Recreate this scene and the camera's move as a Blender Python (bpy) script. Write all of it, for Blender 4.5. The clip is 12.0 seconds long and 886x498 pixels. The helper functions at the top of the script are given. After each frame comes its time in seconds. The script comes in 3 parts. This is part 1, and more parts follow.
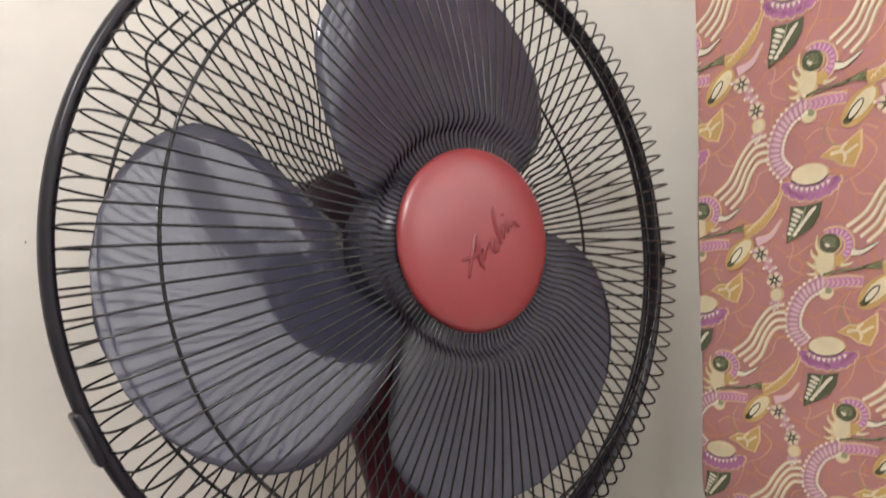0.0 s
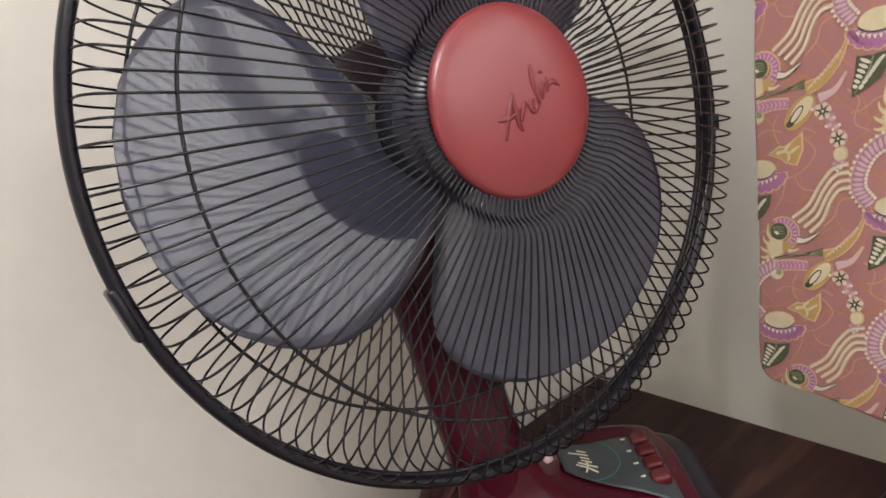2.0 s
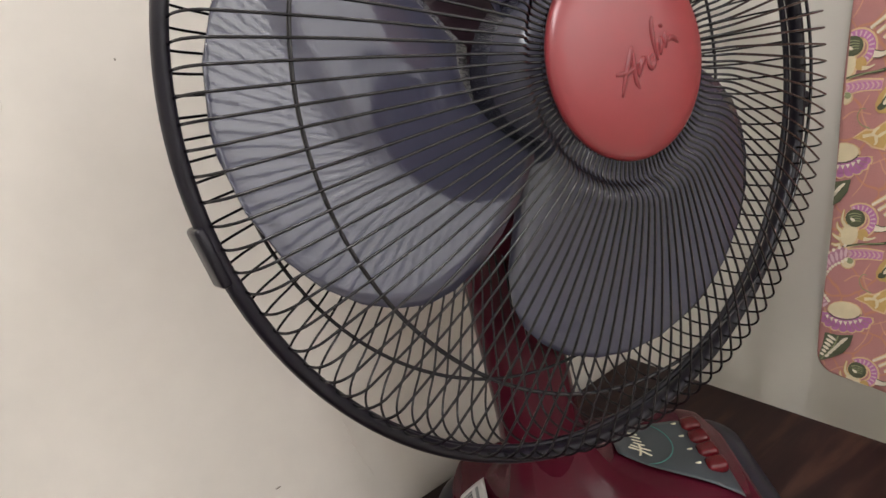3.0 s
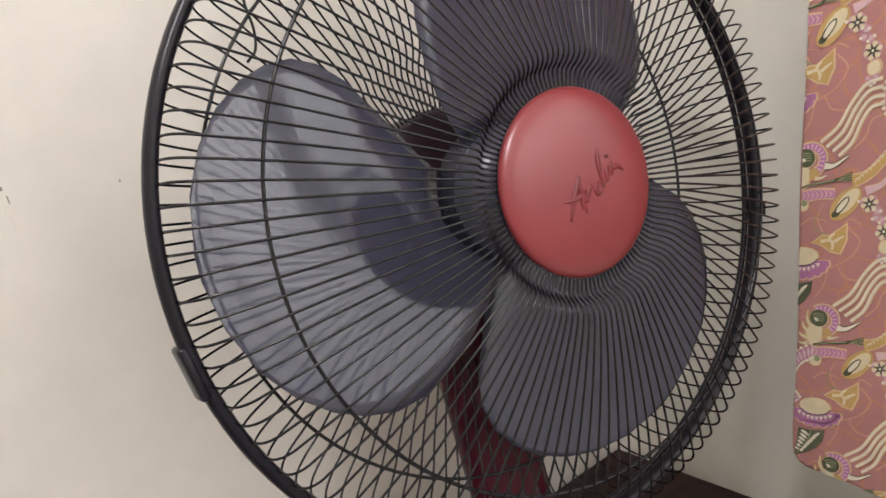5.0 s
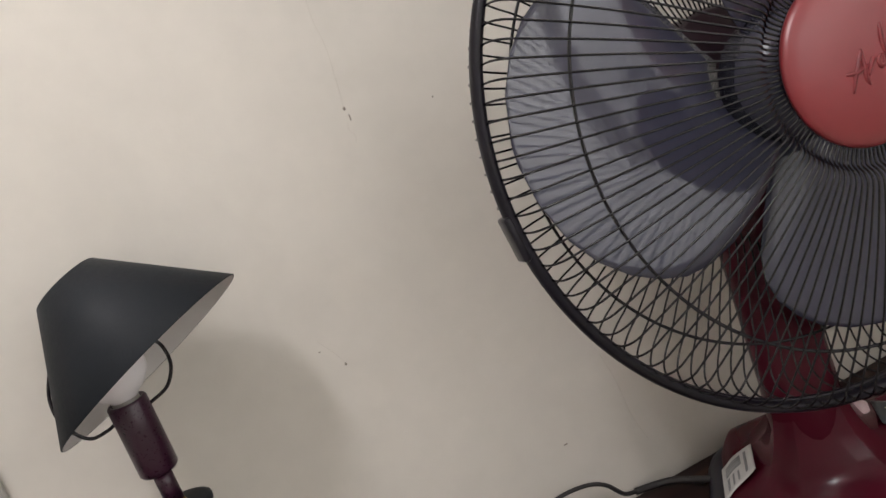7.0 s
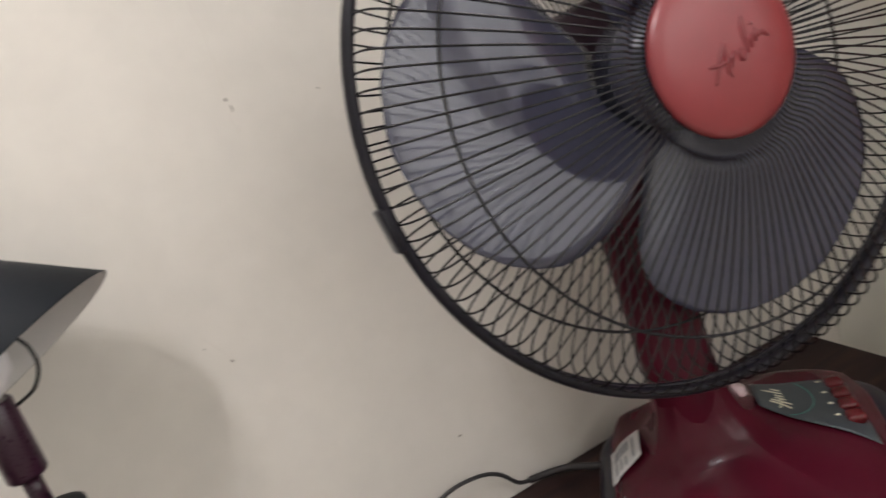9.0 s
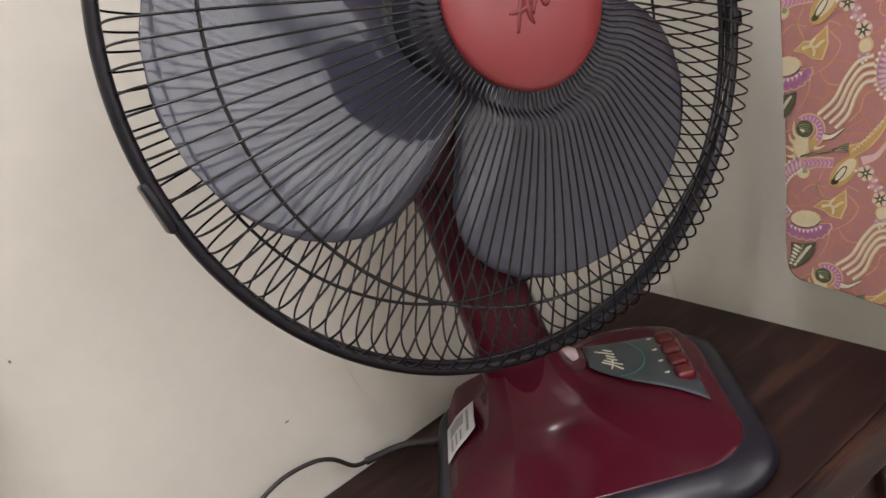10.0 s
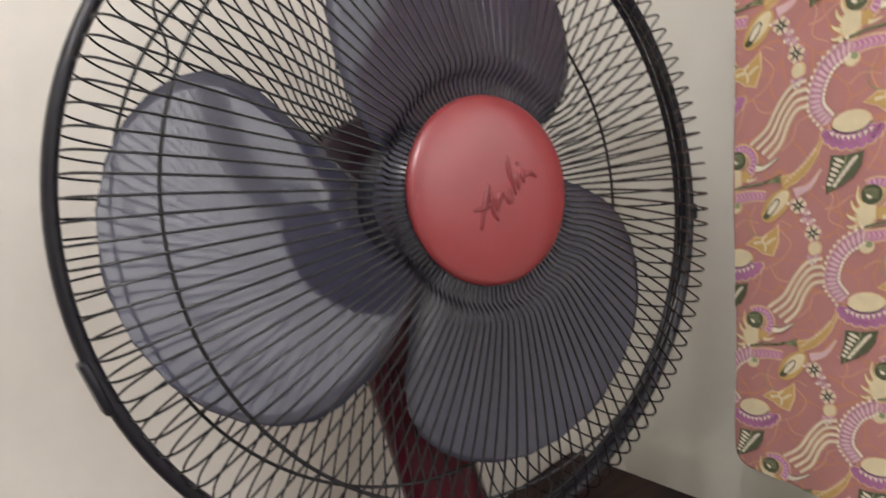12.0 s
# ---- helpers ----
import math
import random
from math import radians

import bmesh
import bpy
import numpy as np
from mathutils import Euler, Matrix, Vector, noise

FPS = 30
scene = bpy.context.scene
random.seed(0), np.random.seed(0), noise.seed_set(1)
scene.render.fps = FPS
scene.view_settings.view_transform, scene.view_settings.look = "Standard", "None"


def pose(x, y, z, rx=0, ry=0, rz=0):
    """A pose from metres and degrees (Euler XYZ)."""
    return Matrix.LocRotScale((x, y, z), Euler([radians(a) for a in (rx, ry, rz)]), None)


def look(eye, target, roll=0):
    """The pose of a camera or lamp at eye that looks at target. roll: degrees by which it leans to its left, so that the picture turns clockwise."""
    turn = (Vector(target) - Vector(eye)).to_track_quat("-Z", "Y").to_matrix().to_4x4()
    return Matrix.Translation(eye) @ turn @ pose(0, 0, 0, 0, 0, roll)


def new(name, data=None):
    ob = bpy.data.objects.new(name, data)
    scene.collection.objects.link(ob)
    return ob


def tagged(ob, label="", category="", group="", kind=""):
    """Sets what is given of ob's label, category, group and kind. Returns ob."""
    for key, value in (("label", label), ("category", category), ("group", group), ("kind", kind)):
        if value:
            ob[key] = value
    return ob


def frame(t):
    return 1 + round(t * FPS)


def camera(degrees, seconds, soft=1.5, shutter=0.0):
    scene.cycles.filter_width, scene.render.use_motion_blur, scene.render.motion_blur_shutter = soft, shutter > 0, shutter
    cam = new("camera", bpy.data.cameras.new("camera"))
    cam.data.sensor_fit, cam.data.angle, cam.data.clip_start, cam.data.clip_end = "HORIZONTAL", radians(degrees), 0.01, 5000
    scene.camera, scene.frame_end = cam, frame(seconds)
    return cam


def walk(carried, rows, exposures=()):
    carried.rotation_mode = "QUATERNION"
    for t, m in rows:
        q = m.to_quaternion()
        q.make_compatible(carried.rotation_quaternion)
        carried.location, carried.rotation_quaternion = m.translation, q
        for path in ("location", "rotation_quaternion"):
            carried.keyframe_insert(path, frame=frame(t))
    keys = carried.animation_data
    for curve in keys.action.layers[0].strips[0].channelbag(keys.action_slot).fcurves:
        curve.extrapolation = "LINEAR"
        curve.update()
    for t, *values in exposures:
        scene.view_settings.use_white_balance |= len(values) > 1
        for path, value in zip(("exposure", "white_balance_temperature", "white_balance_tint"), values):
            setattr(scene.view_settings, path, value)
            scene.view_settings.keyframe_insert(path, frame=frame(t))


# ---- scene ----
cam = camera(55.12, 12.0, shutter=0.4)
PATH = [
    (0, (0.0622, 0.0597, 1.2388), (0.6585, 0.8310, 1.0161), -13.64),
    (0.5, (0.0643, 0.0705, 1.2243), (0.6336, 0.8463, 0.9522), -16.00),
    (1, (0.0821, 0.0538, 1.2180), (0.6187, 0.8433, 0.9201), -19.60),
    (1.5, (0.0912, 0.0531, 1.2071), (0.5783, 0.8633, 0.8811), -21.10),
    (2, (0.0743, 0.0694, 1.2135), (0.5800, 0.8722, 0.8979), -17.35),
    (2.5, (0.0570, 0.1035, 1.2115), (0.5825, 0.8891, 0.8848), -14.88),
    (3, (0.0406, 0.1293, 1.2094), (0.5512, 0.9166, 0.8636), -13.49),
    (3.5, (0.0397, 0.1132, 1.2197), (0.5803, 0.9023, 0.9283), -13.14),
    (3.7, (0.0448, 0.1112, 1.2223), (0.6092, 0.8925, 0.9556), -12.54),
    (5.5, (0.0506, 0.0524, 1.2400), (0.5077, 0.9038, 0.9825), -15.84),
    (6, (0.0288, 0.0229, 1.2432), (0.3076, 0.9520, 1.0001), -20.59),
    (6.5, (-0.0112, 0.0220, 1.2365), (0.2421, 0.9599, 0.9994), -20.61),
    (8.3, (-0.0197, 0.0261, 1.2240), (0.2246, 0.9592, 0.9603), -19.54),
    (8.5, (-0.0124, 0.0240, 1.2214), (0.2443, 0.9538, 0.9575), -19.20),
    (9, (0.0097, 0.0156, 1.2193), (0.3349, 0.9192, 0.9406), -19.83),
    (9.5, (0.0525, 0.0185, 1.2021), (0.4797, 0.8613, 0.8745), -20.41),
    (10, (0.0682, 0.0424, 1.1923), (0.4981, 0.8680, 0.8269), -20.16),
    (10.5, (0.0698, 0.0322, 1.2095), (0.5072, 0.8754, 0.8968), -20.73),
    (11, (0.0594, 0.0402, 1.2288), (0.5112, 0.8952, 0.9741), -18.12),
    (11.5, (0.0680, 0.0514, 1.2468), (0.5657, 0.8888, 1.0208), -14.16),
    (12, (0.0869, 0.0561, 1.2292), (0.6178, 0.8626, 0.9690), -14.53),
]
EXPOSURES = [(0, 0.08), (1.0, -0.02), (3.5, 0.03), (5.5, -0.03), (6.0, -0.3), (6.5, -0.55), (8.5, -0.48), (9.0, -0.35), (9.5, -0.13), (10.0, -0.12), (11.0, -0.08), (12.0, -0.08)]
walk(cam, [(t, look(eye, target, roll)) for t, eye, target, roll in PATH], exposures=EXPOSURES)

# ---- light ----
world = bpy.data.worlds.new("world")
scene.world = world
world.use_nodes = True
world.node_tree.nodes["Background"].inputs["Color"].default_value = (1.0, 0.93, 0.84, 1)
world.node_tree.nodes["Background"].inputs["Strength"].default_value = 0.02
BULBS = ((-0.40, -0.40, 2.50, 20.5), (-0.36, -0.14, 2.50, 13.5))
for bx, by, bz, watts in BULBS:
    lamp_data = bpy.data.lights.new("ceiling_bulb_light", "POINT")
    lamp_data.energy, lamp_data.shadow_soft_size, lamp_data.color = watts, 0.035, (1.0, 0.985, 1.06)
    new("ceiling_bulb_light", lamp_data).location = (bx, by, bz)


# ---- materials ----
def mat(name, color, rough=0.5, metal=0.0, vary=0.0, scale=20.0, bump=0.0, bump_scale=200.0, coat=0.0, color2=None, spec=0.5):
    """A paint or plastic: base colour with cloudy variation at two scales, and fine relief."""
    m = bpy.data.materials.new(name)
    m.use_nodes = True
    nt = m.node_tree
    b = nt.nodes["Principled BSDF"]
    b.inputs["Roughness"].default_value = rough
    b.inputs["Metallic"].default_value = metal
    b.inputs["Coat Weight"].default_value = coat
    b.inputs["Specular IOR Level"].default_value = spec
    b.inputs["Base Color"].default_value = (*color, 1)
    tc = nt.nodes.new("ShaderNodeTexCoord")
    if vary > 0 or color2:
        n1 = nt.nodes.new("ShaderNodeTexNoise")
        n1.inputs["Scale"].default_value, n1.inputs["Detail"].default_value = scale, 6
        n2 = nt.nodes.new("ShaderNodeTexNoise")
        n2.inputs["Scale"].default_value, n2.inputs["Detail"].default_value = scale * 9, 3
        nt.links.new(tc.outputs["Object"], n1.inputs["Vector"])
        nt.links.new(tc.outputs["Object"], n2.inputs["Vector"])
        mixf = nt.nodes.new("ShaderNodeMath")
        mixf.operation = "MULTIPLY_ADD"
        mixf.inputs[1].default_value = 0.3
        nt.links.new(n2.outputs["Fac"], mixf.inputs[0])
        nt.links.new(n1.outputs["Fac"], mixf.inputs[2])
        ramp = nt.nodes.new("ShaderNodeValToRGB")
        ramp.color_ramp.elements[0].position, ramp.color_ramp.elements[1].position = 0.42, 0.9
        c2 = color2 or tuple(c * (1 - vary) for c in color)
        ramp.color_ramp.elements[0].color, ramp.color_ramp.elements[1].color = (*c2, 1), (*color, 1)
        nt.links.new(mixf.outputs[0], ramp.inputs["Fac"])
        nt.links.new(ramp.outputs["Color"], b.inputs["Base Color"])
        rr = nt.nodes.new("ShaderNodeMapRange")
        rr.inputs["To Min"].default_value, rr.inputs["To Max"].default_value = rough * 0.85, min(rough * 1.2, 1)
        nt.links.new(n2.outputs["Fac"], rr.inputs["Value"])
        nt.links.new(rr.outputs["Result"], b.inputs["Roughness"])
    if bump > 0:
        n3 = nt.nodes.new("ShaderNodeTexNoise")
        n3.inputs["Scale"].default_value, n3.inputs["Detail"].default_value = bump_scale, 4
        nt.links.new(tc.outputs["Object"], n3.inputs["Vector"])
        bp = nt.nodes.new("ShaderNodeBump")
        bp.inputs["Strength"].default_value, bp.inputs["Distance"].default_value = bump, 0.002
        nt.links.new(n3.outputs["Fac"], bp.inputs["Height"])
        nt.links.new(bp.outputs["Normal"], b.inputs["Normal"])
    return m


def wood_mat():
    """Dark varnished boards with long streaks along x."""
    m = bpy.data.materials.new("dark_wood")
    m.use_nodes = True
    nt = m.node_tree
    b = nt.nodes["Principled BSDF"]
    tc = nt.nodes.new("ShaderNodeTexCoord")
    mp = nt.nodes.new("ShaderNodeMapping")
    mp.inputs["Scale"].default_value = (6.0, 34, 34)
    nt.links.new(tc.outputs["Object"], mp.inputs["Vector"])
    n1 = nt.nodes.new("ShaderNodeTexNoise")
    n1.inputs["Scale"].default_value, n1.inputs["Detail"].default_value, n1.inputs["Distortion"].default_value = 1.3, 7, 0.8
    nt.links.new(mp.outputs["Vector"], n1.inputs["Vector"])
    ramp = nt.nodes.new("ShaderNodeValToRGB")
    ramp.color_ramp.elements[0].position, ramp.color_ramp.elements[1].position = 0.32, 0.74
    ramp.color_ramp.elements[0].color, ramp.color_ramp.elements[1].color = (0.013, 0.0065, 0.0065, 1), (0.062, 0.028, 0.019, 1)
    e = ramp.color_ramp.elements.new(0.52)
    e.color = (0.024, 0.0105, 0.0095, 1)
    nt.links.new(n1.outputs["Fac"], ramp.inputs["Fac"])
    nt.links.new(ramp.outputs["Color"], b.inputs["Base Color"])
    b.inputs["Roughness"].default_value = 0.45
    b.inputs["Specular IOR Level"].default_value = 0.22
    bp = nt.nodes.new("ShaderNodeBump")
    bp.inputs["Strength"].default_value, bp.inputs["Distance"].default_value = 0.25, 0.001
    nt.links.new(n1.outputs["Fac"], bp.inputs["Height"])
    nt.links.new(bp.outputs["Normal"], b.inputs["Normal"])
    return m


M_WALL = mat("cream_wall_paint", (0.75, 0.71, 0.645), 0.5, vary=0.15, scale=4.5, bump=0.2, bump_scale=45)
M_WALL_SIDE = mat("grey_cream_wall_paint", (0.78, 0.76, 0.69), 0.6, vary=0.12, scale=4.0, bump=0.12, bump_scale=60)
# Unseen ceiling, floor and far walls: colour kept pale to bounce fill light.
M_CEIL = mat("white_ceiling_paint", (0.86, 0.85, 0.82), 0.8, vary=0.04, scale=2.0)
M_FLOOR = mat("pale_floor_tile", (0.62, 0.58, 0.52), 0.35, vary=0.15, scale=5.0)
M_ROOM = mat("white_room_paint", (0.84, 0.82, 0.78), 0.7, vary=0.05, scale=3.0)
M_WOOD = wood_mat()
M_HUB = mat("dark_hub_plastic", (0.050, 0.051, 0.072), 0.25, vary=0.2, scale=50)
# Badge red made darker: shade of the raised strokes put into the colour.
M_MARK = mat("shaded_emboss_red", (0.165, 0.015, 0.020), 0.34, vary=0.1, scale=60)
M_WIRE = mat("black_wire_enamel", (0.004, 0.0034, 0.006), 0.20, spec=0.42)
M_RIM = mat("black_rim_plastic", (0.006, 0.0048, 0.010), 0.3, vary=0.3, scale=60, spec=0.32)
M_BLADE = mat("blue_grey_blade_plastic", (0.051, 0.052, 0.081), 0.075, vary=0.12, scale=14, spec=0.85, bump=0.09, bump_scale=48)
M_BADGE = mat("red_badge_paint", (0.218, 0.021, 0.027), 0.34, vary=0.08, scale=40, spec=0.75)
M_RED = mat("dark_red_base_plastic", (0.068, 0.0060, 0.015), 0.14, vary=0.14, scale=22, spec=0.2)
M_BUTTON = mat("bright_red_button_plastic", (0.10, 0.003, 0.007), 0.25)
M_SKIRT = mat("dark_grey_skirt_plastic", (0.009, 0.009, 0.019), 0.3, vary=0.12, scale=40)
M_PANEL = mat("slate_grey_panel_film", (0.050, 0.062, 0.071), 0.4, vary=0.15, scale=50)
M_MOTOR = mat("black_maroon_motor_plastic", (0.02, 0.008, 0.013), 0.35, vary=0.2, scale=50)
M_GREEN = mat("teal_ink", (0.05, 0.22, 0.2), 0.5)
M_INK_W = mat("cream_ink", (0.75, 0.72, 0.55), 0.5)
M_STICKER = mat("grey_white_sticker_paper", (0.6, 0.59, 0.58), 0.5, vary=0.15, scale=120)
M_INK_D = mat("grey_ink", (0.22, 0.22, 0.23), 0.6)
M_OVAL = mat("pink_silver_seal", (0.55, 0.42, 0.43), 0.3, vary=0.15, scale=200)
M_SHADE = mat("black_green_shade_card", (0.008, 0.011, 0.016), 0.55, vary=0.2, scale=30, bump=0.08, bump_scale=500, spec=0.3)
M_SHADE_IN = mat("white_shade_lining", (0.72, 0.70, 0.68), 0.7, vary=0.08, scale=50)
M_PLUM = mat("plum_lacquer", (0.030, 0.006, 0.019), 0.28, vary=0.08, scale=60)
M_BRASS = mat("worn_brass", (0.45, 0.32, 0.12), 0.35, metal=1.0, vary=0.4, scale=150)
M_STEEL = mat("dull_steel", (0.5, 0.49, 0.47), 0.35, metal=1.0, vary=0.2, scale=150)
M_BULB = mat("frosted_bulb_glass", (0.82, 0.80, 0.82), 0.25)
M_CABLE = mat("black_cable_rubber", (0.02, 0.017, 0.018), 0.45)
M_CLOTH = mat("dusty_rose_cotton", (0.545, 0.255, 0.238), 0.85, vary=0.12, scale=16, bump=0.25, bump_scale=700)
M_TRIM = mat("white_trunking_plastic", (0.72, 0.70, 0.66), 0.4, vary=0.08, scale=30)
M_BULB_ON = bpy.data.materials.new("lit_bulb_glass")
M_BULB_ON.use_nodes = True
M_BULB_ON.node_tree.nodes["Principled BSDF"].inputs["Emission Color"].default_value = (1, 0.92, 0.82, 1)
M_BULB_ON.node_tree.nodes["Principled BSDF"].inputs["Emission Strength"].default_value = 60


# Added glow for blade reflections and fill; fades downward to soften the reflection.
M_GLOW_PANE = bpy.data.materials.new("added_glow_pane")
M_GLOW_PANE.use_nodes = True
M_GLOW_PANE.node_tree.nodes["Principled BSDF"].inputs["Emission Color"].default_value = (1, 0.985, 0.97, 1)
_nt = M_GLOW_PANE.node_tree
_tc = _nt.nodes.new("ShaderNodeTexCoord")
_sep = _nt.nodes.new("ShaderNodeSeparateXYZ")
_glow = _nt.nodes.new("ShaderNodeMapRange")
_glow.interpolation_type = "SMOOTHSTEP"
for _k, _v in (("From Min", 1.2), ("From Max", 2.15), ("To Min", 1.0), ("To Max", 2.6)):
    _glow.inputs[_k].default_value = _v
_nt.links.new(_tc.outputs["Object"], _sep.inputs["Vector"])
_nt.links.new(_sep.outputs["Z"], _glow.inputs["Value"])
_nt.links.new(_glow.outputs["Result"], _nt.nodes["Principled BSDF"].inputs["Emission Strength"])


# ---- building helpers ----
def link(name, bm, material, parent=None, label="", smooth=True):
    me = bpy.data.meshes.new(name)
    bmesh.ops.recalc_face_normals(bm, faces=bm.faces)
    bm.to_mesh(me)
    bm.free()
    for p in me.polygons:
        p.use_smooth = smooth
    if material:
        me.materials.append(material)
    ob = new(name, me)
    ob.parent = parent
    if label:
        ob["label"] = label
    return ob


def part(name, bm, material, parent, label="", smooth=True):
    return link(name, bm, material, parent, label, smooth)


def thing(name, m, label, category, group="", kind=""):
    ob = new(name)
    ob.empty_display_size = 0.02
    ob.matrix_world = m
    return tagged(ob, label, category, group, kind)


def box(x0, x1, y0, y1, z0, z1, bevel=0.0, seg=2):
    bm = bmesh.new()
    bmesh.ops.create_cube(bm, size=1)
    for v in bm.verts:
        v.co = Vector(((x0 + x1) / 2 + v.co.x * (x1 - x0), (y0 + y1) / 2 + v.co.y * (y1 - y0), (z0 + z1) / 2 + v.co.z * (z1 - z0)))
    if bevel > 0:
        bmesh.ops.bevel(bm, geom=list(bm.edges), offset=bevel, segments=seg, affect="EDGES", profile=0.5)
    return bm


def lathe(profile, n=64, closed=False):
    """Turns (r, z) points round the z axis."""
    bm = bmesh.new()
    rings = []
    for r, z in profile:
        if r < 1e-6:
            rings.append([bm.verts.new((0, 0, z))])
        else:
            rings.append([bm.verts.new((r * math.cos(2 * math.pi * i / n), r * math.sin(2 * math.pi * i / n), z)) for i in range(n)])
    pairs = list(zip(rings, rings[1:]))
    if closed:
        pairs.append((rings[-1], rings[0]))
    for a, b in pairs:
        for i in range(n):
            j = (i + 1) % n
            if len(a) == 1 and len(b) == 1:
                continue
            if len(a) == 1:
                bm.faces.new((a[0], b[i], b[j]))
            elif len(b) == 1:
                bm.faces.new((a[i], b[0], a[j]))
            else:
                bm.faces.new((a[i], b[i], b[j], a[j]))
    return bm


def smooth_path(pts, per=6):
    """A Catmull-Rom curve through the points."""
    p = [Vector(q) for q in pts]
    p = [p[0] * 2 - p[1]] + p + [p[-1] * 2 - p[-2]]
    out = []
    for i in range(1, len(p) - 2):
        for k in range(per):
            t = k / per
            a, b, c, d = p[i - 1], p[i], p[i + 1], p[i + 2]
            out.append(0.5 * (2 * b + (c - a) * t + (2 * a - 5 * b + 4 * c - d) * t * t + (3 * b - a - 3 * c + d) * t ** 3))
    out.append(p[-2])
    return out


def tube(pts, radius, n=8, closed=False, bm=None, flat=1.0):
    """A round rod along a path; radius may be a list."""
    bm = bm or bmesh.new()
    pts = [Vector(p) for p in pts]
    k = len(pts)
    rings = []
    ref = None
    for i, p in enumerate(pts):
        d = (pts[(i + 1) % k] - pts[i - 1]) if closed else (pts[min(i + 1, k - 1)] - pts[max(i - 1, 0)])
        d.normalize()
        if ref is None:
            ref = Vector((0, 0, 1)) if abs(d.z) < 0.9 else Vector((1, 0, 0))
        a = d.cross(ref).normalized()
        b = d.cross(a)
        ref = -b if b.dot(ref) < 0 else b
        b = ref
        a = d.cross(b)
        r = radius[i] if isinstance(radius, (list, tuple)) else radius
        rings.append([bm.verts.new(p + r * (math.cos(2 * math.pi * j / n) * a + flat * math.sin(2 * math.pi * j / n) * b)) for j in range(n)])
    for i in range(k if closed else k - 1):
        A, B = rings[i], rings[(i + 1) % k]
        for j in range(n):
            bm.faces.new((A[j], A[(j + 1) % n], B[(j + 1) % n], B[j]))
    if not closed:
        bm.faces.new(rings[0])
        bm.faces.new(rings[-1])
    return bm


# ---- the room ----
def wall(name, x0, x1, y0, y1, z0, z1, material, label):
    return tagged(link(name, box(x0, x1, y0, y1, z0, z1), material, smooth=False), label, "wall", kind="structure")


WALL_Y, WALL_X, TOP = 0.7055, 0.682, 0.75
wall("wall_north", -2.32, 2.02, WALL_Y, WALL_Y + 0.12, 0, 2.7, M_WALL, "cream painted plaster wall with faint stains")
wall("wall_partition", WALL_X, WALL_X + 0.12, 0.27, WALL_Y - 0.001, 0, 2.7, M_WALL_SIDE, "grey cream painted plaster side wall")
wall("wall_west", -2.32, -2.2, -1.6, WALL_Y - 0.001, 0, 2.7, M_ROOM, "white painted plaster wall")
# Openings are left for the two added glow windows.
for k, (ya, yb, za, zb) in enumerate(((-1.6, -1.55, 0, 2.7), (-0.40, WALL_Y - 0.001, 0, 2.7), (-1.55, -0.40, 0, 1.1), (-1.55, -0.40, 2.6, 2.7))):
    wall("wall_east_%d" % (k + 1), 1.9, 2.02, ya, yb, za, zb, M_ROOM, "white painted plaster wall round an added side glow window")
for k, (xa, xb, za, zb) in enumerate(((-2.32, 0.10, 0, 2.7), (1.85, 2.02, 0, 2.7), (0.10, 1.85, 0, 1.1), (0.10, 1.85, 2.6, 2.7))):
    wall("wall_south_%d" % (k + 1), xa, xb, -1.72, -1.601, za, zb, M_ROOM, "white painted plaster wall round an added glow window")
# Unseen window shape, added: its glowing panes feed blade reflections and fill.
win = tagged(new("glow_window_1"), "added unseen window, two frosted panes glowing for reflections and fill", "window", kind="structure")
for xa, xb, za, zb in ((0.10, 0.14, 1.1, 2.6), (1.81, 1.85, 1.1, 2.6), (0.96, 0.99, 1.14, 2.56), (0.14, 1.81, 1.1, 1.14), (0.14, 1.81, 2.56, 2.6)):
    part("glow_window_frame", box(xa, xb, -1.70, -1.65, za, zb, 0.004), M_TRIM, win, smooth=False)
for xa, xb in ((0.141, 0.959), (0.991, 1.809)):
    part("pane", box(xa, xb, -1.678, -1.672, 1.141, 2.559), M_GLOW_PANE, win, "added glowing frosted pane", smooth=False)
# Unseen side window, added so the blade's bright reflection runs past the corner.
side = tagged(new("glow_window_2"), "added unseen side window, one frosted pane glowing to extend blade reflections", "window", kind="structure")
for ya, yb, za, zb in ((-1.55, -1.51, 1.1, 2.6), (-0.44, -0.40, 1.1, 2.6), (-1.51, -0.44, 1.1, 1.14), (-1.51, -0.44, 2.56, 2.6)):
    part("glow_window_frame", box(1.95, 2.0, ya, yb, za, zb, 0.004), M_TRIM, side, smooth=False)
part("pane", box(1.972, 1.978, -1.509, -0.441, 1.141, 2.559), M_GLOW_PANE, side, "added glowing frosted pane", smooth=False)
tagged(link("floor", box(-2.32, 2.02, -1.72, WALL_Y + 0.12, -0.1, -0.001), M_FLOOR, smooth=False), "pale tiled floor", "floor", kind="structure")
tagged(link("ceiling", box(-2.32, 2.02, -1.72, WALL_Y + 0.12, 2.701, 2.8), M_CEIL, smooth=False), "white painted ceiling", "ceiling", kind="structure")

